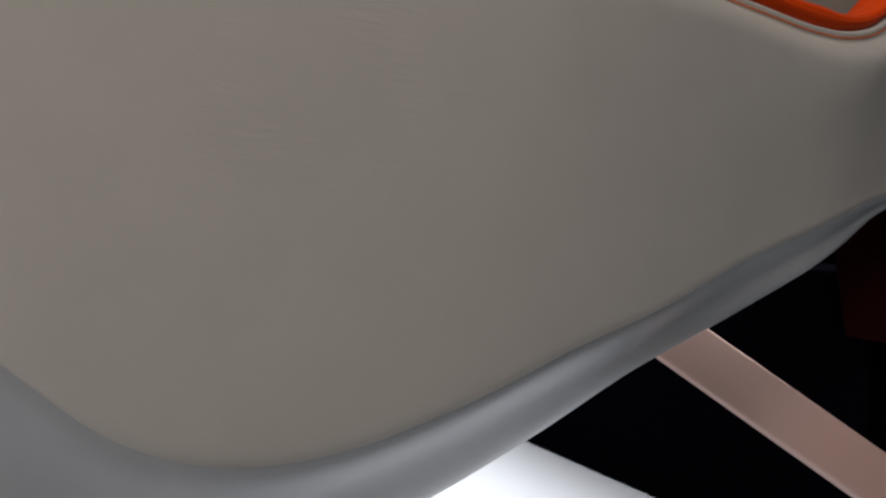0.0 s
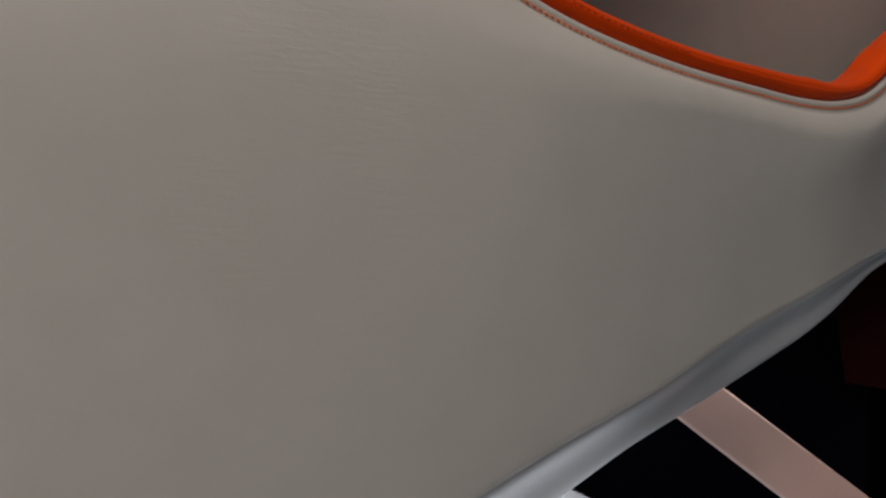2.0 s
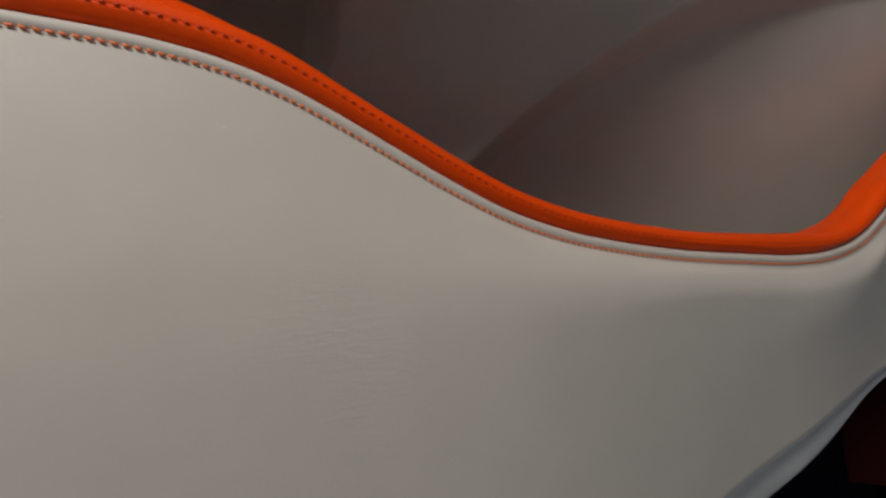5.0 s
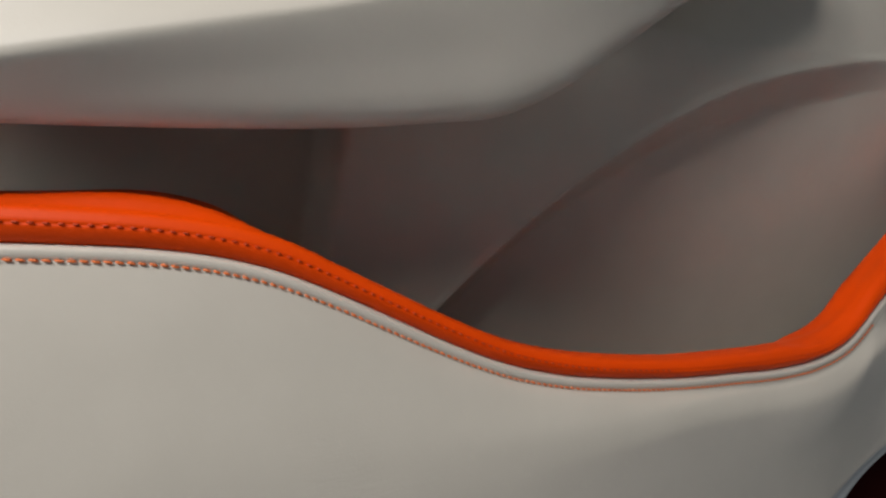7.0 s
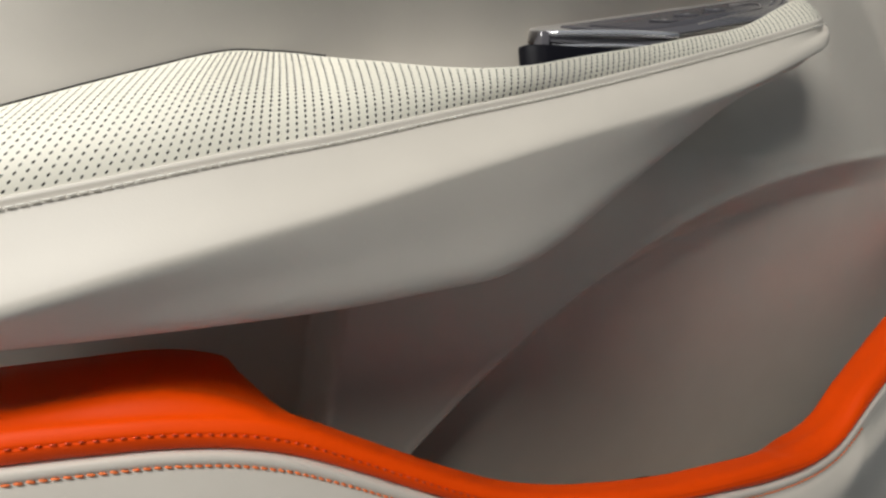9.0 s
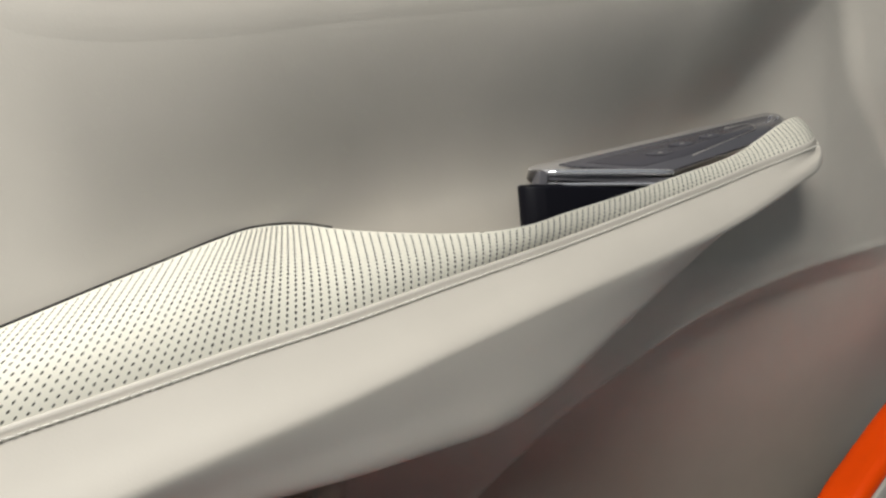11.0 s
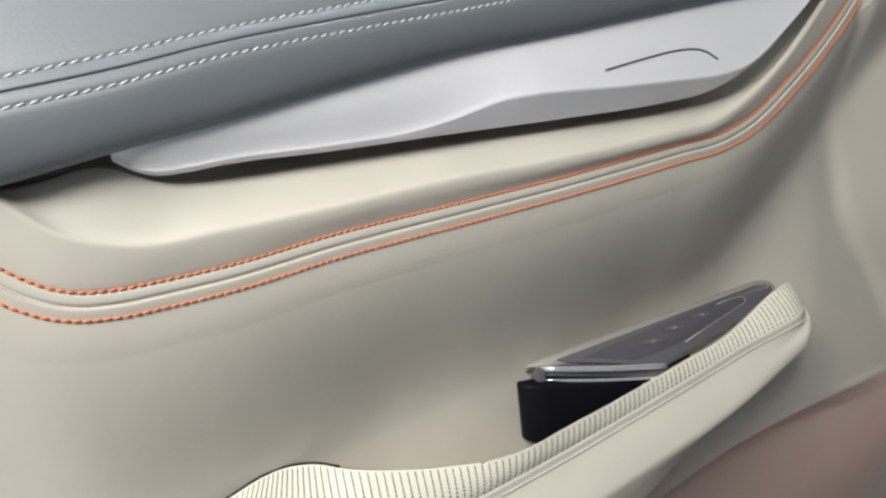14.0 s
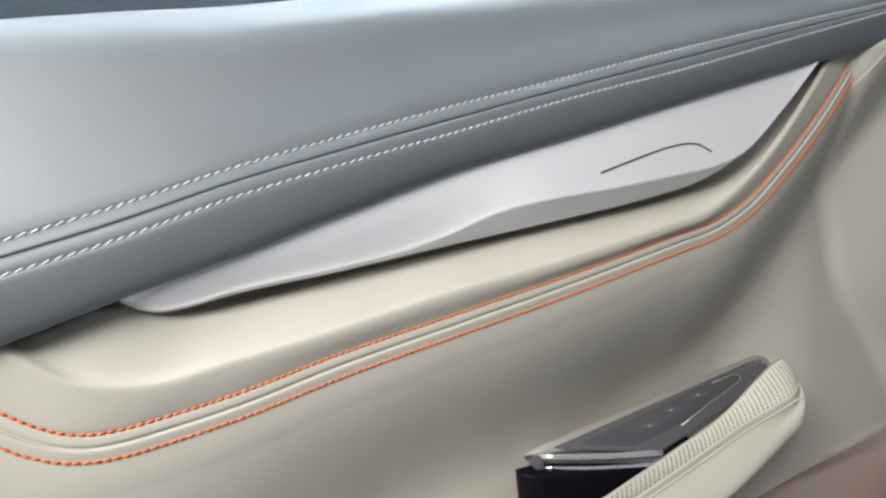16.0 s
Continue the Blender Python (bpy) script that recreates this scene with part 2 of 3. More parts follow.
STRIP_TOP = line([(-0.36, 0.56), (-0.14, 0.40), (-0.086, 0.332), (-0.052, 0.295), (-0.03, 0.281), (0.002, 0.271), (0.041, 0.269), (0.103, 0.279), (0.19, 0.302), (0.28, 0.321), (0.362, 0.344), (0.47, 0.369), (0.53, 0.383), (0.60, 0.397), (0.68, 0.412), (0.78, 0.440)])
STRIP_LOW = line([(-0.36, 0.24), (-0.10, 0.185), (0.0, 0.188), (0.104, 0.209), (0.18, 0.233), (0.275, 0.268), (0.345, 0.288), (0.458, 0.322), (0.546, 0.350), (0.61, 0.373), (0.68, 0.392), (0.78, 0.422)])
SEAM = line([(-0.36, 1.19), (-0.16, 1.06), (-0.10, 1.016), (-0.087, 1.007), (-0.075, 1.001), (-0.062, 0.998), (-0.05, 0.998), (-0.024, 1.0015), (0.004, 1.0065), (0.067, 1.022), (0.142, 1.0375), (0.232, 1.056), (0.343, 1.0815), (0.394, 1.0935), (0.43, 1.1095), (0.484, 1.148), (0.543, 1.199), (0.605, 1.264), (0.66, 1.33)])
ARM_LOW = line([(-0.36, 0.724), (-0.085, 0.7225), (0.004, 0.724), (0.062, 0.7265), (0.13, 0.733), (0.163, 0.737), (0.19, 0.746), (0.212, 0.757), (0.264, 0.790), (0.319, 0.825), (0.381, 0.862), (0.45, 0.893), (0.504, 0.917)])
ARM_BELLY = line([(-0.36, 0.672 + 0.005), (-0.083, 0.744), (-0.042, 0.755), (0.004, 0.767), (0.058, 0.781), (0.126, 0.801), (0.206, 0.824), (0.30, 0.850), (0.361, 0.869), (0.438, 0.899), (0.504, 0.925)])
ARM_SEAM = line([(-0.36, 0.7205), (-0.09, 0.7865), (-0.047, 0.7965), (0.003, 0.8085), (0.063, 0.8215), (0.134, 0.8392), (0.218, 0.8597), (0.323, 0.8882), (0.389, 0.907), (0.455, 0.927), (0.504, 0.9425)])
PAD_BACK = line([(-0.36, 0.735), (-0.10, 0.8315), (-0.053, 0.8505), (-0.026, 0.861), (0.002, 0.872), (0.018, 0.877), (0.035, 0.879), (0.052, 0.8785), (0.068, 0.8755), (0.101, 0.872), (0.137, 0.870), (0.17, 0.871), (0.191, 0.874), (0.219, 0.881), (0.272, 0.8935), (0.333, 0.909), (0.402, 0.928), (0.462, 0.956), (0.504, 0.974)])
PAD_DEPTH = line([(-0.36, 0.288), (-0.08, 0.288), (0.0, 0.290), (0.037, 0.295), (0.055, 0.290), (0.07, 0.281), (0.1, 0.269), (0.137, 0.259), (0.163, 0.252), (0.19, 0.248), (0.22, 0.247), (0.35, 0.246), (0.504, 0.247)])
LEDGE_FRONT = line([(-0.36, 1.22), (-0.16, 1.09), (-0.091, 1.052), (-0.081, 1.044), (-0.070, 1.036), (-0.052, 1.030), (-0.036, 1.028), (0.004, 1.034), (0.064, 1.045), (0.136, 1.060), (0.223, 1.075), (0.330, 1.097), (0.380, 1.109), (0.414, 1.127), (0.467, 1.167), (0.525, 1.225), (0.59, 1.30)])
LEDGE_BACK = line([(-0.36, 1.06), (-0.099, 1.052), (-0.051, 1.053), (-0.032, 1.053), (0.005, 1.057), (0.071, 1.068), (0.150, 1.081), (0.245, 1.096), (0.362, 1.116), (0.410, 1.128), (0.462, 1.154), (0.530, 1.207), (0.59, 1.262)])
BAR_LOW = line([(-0.045, 1.0715), (-0.037, 1.067), (-0.028, 1.0645), (-0.012, 1.066), (0.006, 1.070), (0.067, 1.079), (0.140, 1.091), (0.228, 1.105), (0.337, 1.124), (0.375, 1.133), (0.423, 1.154), (0.476, 1.193), (0.519, 1.242)])
BAR_CREASE = line([(-0.045, 1.0727), (-0.037, 1.0683), (-0.028, 1.0660), (-0.012, 1.0677), (0.006, 1.0719), (0.067, 1.0815), (0.115, 1.0905), (0.140, 1.098), (0.178, 1.1125), (0.224, 1.121), (0.274, 1.1275), (0.330, 1.136), (0.386, 1.146), (0.413, 1.1555), (0.467, 1.196), (0.519, 1.2425)])
SILL_LOW = line([(-0.368, 0.957), (-0.091, 1.057), (-0.0461, 1.073), (0.0071, 1.091), (0.0684, 1.113), (0.142, 1.138), (0.2299, 1.162), (0.3382, 1.193), (0.515, 1.241), (0.7358, 1.296)])
SILL_STITCH_LOW = line([(-0.368, 0.9979), (-0.088, 1.09), (-0.043, 1.104), (0.0081, 1.123), (0.0694, 1.142), (0.142, 1.163), (0.2288, 1.189), (0.3362, 1.218), (0.4721, 1.257), (0.7358, 1.332)])
SILL_STITCH_TOP = line([(-0.368, 1.018), (-0.09, 1.106), (-0.044, 1.121), (0.0091, 1.14), (0.0725, 1.16), (0.1461, 1.182), (0.235, 1.207), (0.3453, 1.238), (0.4843, 1.275), (0.7358, 1.339)])
SILL_TOP = line([(-0.368, 1.182), (-0.1033, 1.237), (-0.0481, 1.248), (0.0173, 1.26), (0.0612, 1.27), (0.3576, 1.33), (0.7358, 1.396)])
FOLD = line([(0.0, 0.40), (0.10, 0.52), (0.15, 0.575), (0.204, 0.629), (0.273, 0.687), (0.331, 0.725), (0.378, 0.752), (0.452, 0.784), (0.518, 0.803), (0.666, 0.829), (0.85, 0.85)])

door = tagged(new("car"), "car with cream leather door trim, orange pocket rim and grey sill", "car")


def blank(name, parent, label=""):
    ob = new(name)
    ob.parent = parent
    if label:
        tagged(ob, label)
    return ob


# ---------------------------------------------------------------- back panel behind armrest and pocket
def back(x, z):
    y = front(x)
    below = SEAM(x) - z
    y = y + 0.0012 + (0.027 + 0.020 * soft(-0.08, 0.12, x)) * soft(0.004, 0.15, below)
    y = y + 0.10 * soft(0.01, 0.05, -below) + 0.10 * soft(0.004, 0.02, z - SILL_LOW(x))
    y = y + 0.30 * np.maximum(0.83 - z, 0) ** 1.0
    y = y + 0.020 * soft(0.16, 0.38, x) * (1 - soft(0.46, 0.60, x)) * soft(0.03, 0.20, below) * soft(0.80, 0.88, z)
    under = FOLD(x) - z
    y = y + 0.034 * np.clip(under / 0.028, 0, 1) * (1 - soft(0.42, 0.78, x))
    y = y - 0.0015 * np.exp(-((under + 0.004) / 0.004) ** 2)
    y = y + 0.065 * (1 - soft(0.072, 0.083, x - 0.12 * (z - 0.70))) * (1 - soft(0.79, 0.81, z))
    edge = 0.615 - (z - 1.047) * (0.20 + 0.44 * soft(1.06, 0.95, z))
    return y - 0.32 * np.maximum(x - edge, 0) * soft(0.0, 0.03, x - edge)


xs = stations(-0.36, 1.0)
zs = stations(0.36, 1.36)
XX, ZZ = np.meshgrid(xs, zs)
back_panel = part("back_panel", grid_mesh(np.stack([XX, back(XX, ZZ), ZZ], 2)), cream, door, "cream leather inner panel with a curved fold")

# ---------------------------------------------------------------- lower panel with its pocket
xs = stations(-0.36, 0.90)
z0, z1, z2, z3 = RIM(xs), BELLY(xs), STRIP_TOP(xs), STRIP_LOW(xs)
lean = 0.02 * soft(0.46, 0.68, xs)  # the front end turns away
z2 = np.minimum(z2, z1 - 0.03)
ease = 0.025 - 0.011 * soft(-0.02, 0.30, xs)
tuck = 0.025 * soft(0.10, 0.50, xs)
flat = soft(0.15, 0.42, xs)  # the belly fades towards the front end
sl = np.minimum(np.sqrt(1 + np.gradient(z0, xs) ** 2), 1.5)
lower = [
    rail(xs, z0 + 0.001, 0.012 + lean * 0),
    rail(xs, z0 - 0.0005, 0.0030),
    rail(xs, z0 - 0.0022 * sl, 0.0004),
    rail(xs, z0 - 0.0045 * sl, -0.0002),
    rail(xs, z0 - 0.0064 * sl, 0.0002),
    rail(xs, z0 - 0.0074 * sl, 0.0007),
    rail(xs, z0 - 0.0088 * sl, 0.0004),
    rail(xs, np.minimum(z0 * 0.72 + z1 * 0.28, z0 - 0.0118 * sl), -0.0055 * (1 - flat) - 0.0004 * flat + lean * 0.1),
    rail(xs, np.minimum(z1 + ease, z0 - 0.0155 * sl), -0.0165 * (1 - flat) - 0.0035 * flat + lean * 0.3),
    rail(xs, np.minimum(z1, z0 - 0.028), -0.0195 * (1 - flat) - 0.0090 * flat + lean * 0.4 + 0.001 * (ease - 0.014) / 0.011),
    rail(xs, np.minimum(z1 - ease, z0 - 0.044), -0.0193 * (1 - flat) - 0.0080 * flat + lean * 0.5),
    rail(xs, (z1 + z2) / 2, -0.016 + tuck * 0.8 + lean * 0.8),
    rail(xs, z2 + 0.014, -0.0125 + tuck + lean),
    rail(xs, z2 + 0.003, -0.0115 + tuck + lean),
    rail(xs, z2 - 0.001, -0.0095 + tuck + lean),
]
lower_panel = part("lower_panel", grid_mesh(sweep(lower)), cream_low, door, "cream leather lower panel, finely creased")
strip = [
    rail(xs, z2 + 0.003, -0.0085 + tuck + lean),
    rail(xs, z2 - 0.0025, -0.0098 + tuck + lean),
    rail(xs, z2 * 0.6 + z3 * 0.4, 0.004 + tuck * 0.7 + lean),
    rail(xs, z3 + 0.004, 0.020 + lean),
    rail(xs, z3, 0.026 + lean),
    rail(xs, z3 + 0.002, 0.05 + lean),
    rail(xs, z3 + 0.01, 0.14 + lean * 0.5),
]
part("edge_trim", grid_mesh(sweep(strip)), silver_strip, door, "satin grey edge trim along the bottom")

# orange pocket rim: a rounded band that turns back into a ledge
lift = 0.0175 - 0.0035 * soft(0.01, 0.08, xs) * (1 - soft(0.32, 0.46, xs))
slope = np.gradient(z0, xs)
band = lift * np.minimum(np.sqrt(1 + slope**2), 1.25) * (1 - 0.22 * soft(0.44, 0.49, xs) * (1 - soft(0.53, 0.58, xs)))
BACK_RISE = line([(-0.36, 0.021), (-0.08, 0.0225), (-0.0388, 0.0262), (-0.0156, 0.0258), (0.009, 0.0222), (0.036, 0.0165), (0.065, 0.0142), (0.10, 0.0138), (0.28, 0.0138), (0.42, 0.0165), (0.74, 0.0175)])
deep = 0.012 - 0.004 * soft(0.44, 0.56, xs)
left = 1 - soft(0.0, 0.05, xs)
right = soft(0.42, 0.50, xs)
rise = np.maximum(BACK_RISE(xs), band + 0.0005)
rim = [
    rail(xs, z0 - 0.0015, 0.010),
    rail(xs, z0 + 0.0004, 0.0035),
    rail(xs, z0 + 0.0025, 0.0008),
    rail(xs, z0 + band * 0.45, -0.0012),
    rail(xs, z0 + band * 0.52, -0.0008),
    rail(xs, z0 + band * 0.60, -0.0010),
    rail(xs, z0 + band * 0.88, 0.0015),
    rail(xs, z0 + band * 1.0, 0.0055),
    rail(xs, z0 + band * 0.3 + rise * 0.7, 0.005 + deep * 0.45),
    rail(xs, z0 + rise, 0.004 + deep),
    rail(xs, z0 + rise - 0.001 + 0.0006 * left, 0.010 + deep + 0.008 * left),
    rail(xs, z0 + rise - 0.010 + 0.015 * left + 0.006 * right, 0.016 + deep + 0.040 * left + 0.008 * right),
    rail(xs, z0 + rise - 0.060 + 0.065 * left, 0.022 + deep + 0.060 * left + 0.008 * right),
]
pocket_rim = part("pocket_rim", grid_mesh(sweep(rim)), orange, door, "bright orange leather pocket rim")

# unseen floor added to close the pocket; pale so it bounces light up
part("pocket_floor", grid_mesh(sweep([rail(xs, np.minimum(z0 - 0.09, 0.41), 0.036), rail(xs, np.minimum(z0 - 0.095, 0.405), 0.08), rail(xs, np.minimum(z0 - 0.09, 0.41), 0.20)])), bounce_felt, door, "unseen pocket floor, pale to bounce light")
o_st = stitch_mesh("orange_loop", 0.0037, 0.0014, orange_thread)
r_st = stitch_mesh("rust_loop", 0.0027, 0.0012, rust_thread)
c_st = stitch_mesh("cream_loop", 0.0045, 0.0012, cream_thread)
w_st = stitch_mesh("white_loop", 0.0042, 0.0011, white_thread)
xv = stations(-0.13, 0.56, 0.003)
sew(lower_panel, rail(xv, RIM(xv) - 0.0074 * np.sqrt(1 + np.gradient(RIM(xv), xv) ** 2), -0.0001), 0.0046, o_st, 8)
xv = stations(-0.13, 0.30, 0.003)
sew(pocket_rim, rail(xv, RIM(xv) + 0.53 * np.interp(xv, xs, band), -0.0014), 0.0055, r_st, 0)

# ---------------------------------------------------------------- armrest
xs = stations(-0.36, 0.504)
TIP0, TIP1 = 0.468, 0.504


def tip(G, xs):
    """Rounds the fore end of the armrest off."""
    u = np.clip((xs - TIP0) / (TIP1 - TIP0), 0, 1)
    k = np.sqrt(np.maximum(1 - u**2, 0.0004))[None, :, None]
    mid = np.stack([xs, front(xs) + 0.020, (ARM_LOW(xs) + 2 * PAD_BACK(xs)) / 3], 1)[None]
    return mid + (G - mid) * k


e, f, g, h = ARM_LOW(xs), ARM_BELLY(xs), ARM_SEAM(xs), PAD_BACK(xs)
thin = soft(0.15, 0.30, xs)
f = np.maximum(f, e + 0.012)
g = np.maximum(g, f + 0.010)
slim = 1 - 0.15 * soft(0.38, 0.47, xs)
proud = 0.006 * soft(0.40, 0.48, xs)
body = [
    rail(xs, e + 0.020 + 0.01 * thin, 0.075 - 0.040 * thin),
    rail(xs, e + 0.003 + 0.003 * thin, 0.025 - 0.002 * thin),
    rail(xs, e, 0.006),
    rail(xs, e + 0.003, -0.0005),
    rail(xs, e * 0.5 + f * 0.5, (-0.0100 + 0.002 * thin) * slim),
    rail(xs, f - 0.0045, (-0.0178 + 0.003 * thin) * slim),
    rail(xs, f, (-0.0185 + 0.003 * thin) * slim),
    rail(xs, f + 0.0045, (-0.0170 + 0.003 * thin) * slim),
    rail(xs, f * 0.5 + g * 0.5, -0.0085 * slim),
    rail(xs, g - 0.003, -0.0010 - proud),
    rail(xs, g, -0.0004 - proud),
    rail(xs, g + 0.0022, -0.0004 - proud),
    rail(xs, g + 0.0040, 0.0005 - proud),
    rail(xs, g + 0.0046, 0.0040 - proud),
]
armrest = blank("armrest", door, "cream leather armrest with perforated top pad")
part("armrest_body", grid_mesh(tip(sweep(body), xs)), cream, armrest)


def pad_point(x, v):
    """A place on the pad's top: x along it, v from 0 (seam) to 1 (back edge)."""
    a = np.array([front(x) + 0.0008 - 0.006 * soft(0.40, 0.48, x), ARM_SEAM(x) + 0.0040])
    b = np.array([PAD_DEPTH(x), PAD_BACK(x)])
    d = b - a
    n = np.array([-d[1], d[0]])
    p = a + d * v + n * ((0.55 - 0.28 * soft(0.12, 0.28, x)) * v * (1 - v)) * (1 - 0.35 * v)
    q = np.array([[[x, p[0], p[1]]]])
    return tip(q, np.array([x]))[0, 0]


def pad_cell(x, v):
    """The rows of holes lean forward where the pad is broad."""
    return pad_point(min(x + 0.034 * v * (1 - float(soft(-0.05, 0.07, x))), 0.504), v)


def pad_length(x):
    pts = np.array([pad_point(x, v) for v in np.linspace(0, 1, 9)])
    return np.linalg.norm(np.diff(pts, axis=0), axis=1).sum()


def perforated_pad():
    bm = bmesh.new()
    cols = np.arange(-0.20, 0.5041, 0.0049)
    pitch = 0.0023
    count = [max(2, int(round(pad_length(x) / pitch))) for x in cols]
    for i in range(len(cols) - 1):
        n = count[i]
        x0, x1 = cols[i], cols[i + 1]
        for j in range(n):
            v0, v1 = (1.55 * u - 0.55 * u * u for u in (j / n, (j + 1) / n))
            c = [bm.verts.new(pad_cell(x, v)) for x, v in ((x0, v0), (x1, v0), (x1, v1), (x0, v1))]
            mid = sum((q.co for q in c), Vector()) / 4
            ax = ((c[1].co + c[2].co) - (c[0].co + c[3].co)).normalized()
            ay = ((c[2].co + c[3].co) - (c[0].co + c[1].co)).normalized()
            nn = ax.cross(ay)
            if nn.y > 0:
                nn = -nn
            tall = ((c[2].co + c[3].co) - (c[0].co + c[1].co)).length / 2
            if j == n - 1 or x1 > 0.499:
                bm.faces.new(c)
                continue
            ring, low = [], []
            for k in range(8):
                a = math.tau * (k + 0.5) / 8 - math.pi * 0.75
                r = Vector(ax * math.cos(a) * 0.00068 + ay * math.sin(a) * min(0.00110, 0.36 * tall))
                ring.append(bm.verts.new(mid + r))
                low.append(bm.verts.new(mid + r - nn * 0.0022))
            for k in range(4):
                # each cell side keeps two ring edges
                bm.faces.new((c[k], c[(k + 1) % 4], ring[(2 * k + 1) % 8], ring[2 * k]))
                bm.faces.new((c[(k + 1) % 4], ring[(2 * k + 2) % 8], ring[2 * k + 1]))
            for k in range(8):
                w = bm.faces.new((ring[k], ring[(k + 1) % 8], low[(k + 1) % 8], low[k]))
                # leather walls get the dark material, their depth shade painted in
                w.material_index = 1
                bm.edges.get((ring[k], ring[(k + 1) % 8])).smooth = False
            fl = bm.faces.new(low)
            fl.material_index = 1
    bmesh.ops.remove_doubles(bm, verts=bm.verts, dist=0.00002)
    return bm


pad = part("perforated_pad", perforated_pad(), [cream_pad, hole_shade], armrest, "pale perforated leather pad")
# rear of the pad, falling behind its back edge
hy = PAD_DEPTH(xs) - front(xs)
rear = [rail(xs, h, hy), rail(xs, h - 0.0005, hy + 0.0025), rail(xs, h - 0.004, hy + 0.0045), rail(xs, h - 0.03, hy + 0.006 + 0.03 * (1 - thin)), rail(xs, e + 0.02, np.maximum(hy + 0.006, 0.03))]
part("armrest_rear", grid_mesh(tip(sweep(rear), xs)), cream, armrest)
# thin dark tube laid as the shade line in the gap behind the pad
xg = stations(-0.34, 0.066, 0.004)
tube(np.stack([xg, PAD_DEPTH(xg) + 0.0012, PAD_BACK(xg) + 0.0006], 1), 0.0009, hole_shade, "pad_gap_shade", armrest, "thin dark tube painting the gap shade behind the pad", 6)
f_st = stitch_mesh("fine_loop", 0.0024, 0.0007, cream_thread)
xv = stations(0.13, 0.68, 0.003)
fz = FOLD(xv) + 0.0035
sew(back_panel, np.stack([xv, back(xv, fz) - 0.0003, fz], 1), 0.0043, f_st, 0)
xv = stations(-0.12, 0.485, 0.003)
sew(pad, rail(xv, ARM_SEAM(xv) - 0.0014, -0.0016 - 0.006 * soft(0.40, 0.48, xv)), 0.0047, c_st, 3)

# ---------------------------------------------------------------- window switch panel
switch = blank("switch_panel", door, "smoked gloss switch panel with chrome edges")
A0, T0, S0 = Vector((0.2165, 0.2950, 0.9180)), Vector((0.475, 0.2580, 0.9710)), Vector((0.326, 0.2490, 0.9100))
S1 = Vector((0.472, 0.2490, 0.9470))
out = (T0 - A0).cross(S0 - A0).normalized()
if out.z < 0:
    out = -out


def on_plate(a, b, up=0.0):
    """Place on the plate: a along its back edge, b towards the cabin."""
    p = A0.lerp(T0, a).lerp(S0.lerp(S1, a) if a > 0 else S0, 0) if b == 0 else A0.lerp(T0, a).lerp(S0.lerp(S1, a), b)
    return p + out * up


def lid(outline, up, thick, bevel=0.0006):
    """A thin plate with the given (a, b) outline, its top 'up' above the plate plane."""
    return prism([on_plate(a, b, up) for a, b in outline], -out * thick, bevel=bevel)


def bent(p, q, r, n=5):
    """Points round a corner p-q-r."""
    return [((1 - t) ** 2 * p[0] + 2 * t * (1 - t) * q[0] + t * t * r[0], (1 - t) ** 2 * p[1] + 2 * t * (1 - t) * q[1] + t * t * r[1]) for t in [k / n for k in range(n + 1)]]


NOSE = [(0.02, 0.30)] + bent((-0.005, 0.22), (-0.065, 0.07), (0.05, 0.0))
TIP = bent((0.93, 0.0), (1.01, 0.0), (1.03, 0.5), 6)
part("bezel", lid(NOSE + TIP + [(1.0, 0.98), (0.04, 0.98)], 0.0, 0.010, 0.0014), satin, switch, "satin silver bezel with a rounded nose")
INNER_TIP = bent((0.90, 0.17), (1.00, 0.15), (1.00, 0.55), 5)
plate = part("cover_plate", lid([(0.022, 0.30), (0.045, 0.16)] + INNER_TIP + [(0.99, 0.97), (0.01, 0.97)], 0.0018, 0.0025), smoke, switch, "smoked gloss cover plate")
part("inlay", lid([(0.075, 0.30), (0.74, 0.24)] + bent((0.80, 0.25), (0.86, 0.30), (0.82, 0.60), 4) + [(0.30, 0.80), (0.06, 0.72)], 0.0025, 0.0010, 0.0004), smoke_low, switch, "darker touch field")
for a, b in ((0.24, 0.56), (0.40, 0.47), (0.56, 0.44)):
    part("button", lid([(a - 0.012, b - 0.075), (a + 0.045, b - 0.085), (a + 0.066, b), (a + 0.058, b + 0.07), (a + 0.005, b + 0.08), (a - 0.018, b)], 0.0042, 0.0012, 0.0005), smoke, switch, "small raised gloss button")
    part("button_mark", lid([(a + 0.012, b - 0.012), (a + 0.032, b - 0.012), (a + 0.034, b + 0.008), (a + 0.014, b + 0.008)], 0.0045, 0.0006, 0.0001), satin, switch)
for a, b in ((0.945, 0.24), (0.975, 0.36)):
    part("tip_stud", lid([(a, b - 0.03), (a + 0.012, b - 0.03), (a + 0.012, b + 0.03), (a, b + 0.03)], 0.0026, 0.0012, 0.0004), chrome, switch)


tube([on_plate(a, b, 0.0027) for a, b in [(0.70, 0.30)] + bent((0.78, 0.31), (0.86, 0.34), (0.81, 0.58), 5) + [(0.55, 0.72), (0.30, 0.82)]], 0.0005, satin, "accent_line", switch)
down = Vector((0, 0, -1))
for lo, r in ((0.0004, 0.0026), (0.0098, 0.0015)):
    a, b = A0.lerp(S0, 0.14) + down * (lo + 0.003), S0 + down * (lo - 0.001)
    tube([a.lerp(b, s / 8) + Vector((0, -0.0035 * math.sin(math.pi * s / 8), 0)) for s in range(9)], r, chrome, "chrome_bar", switch, "polished chrome bar", 10)
a, b = A0.lerp(S0, 0.15) + down * 0.0035, S0 + down * 0.0035
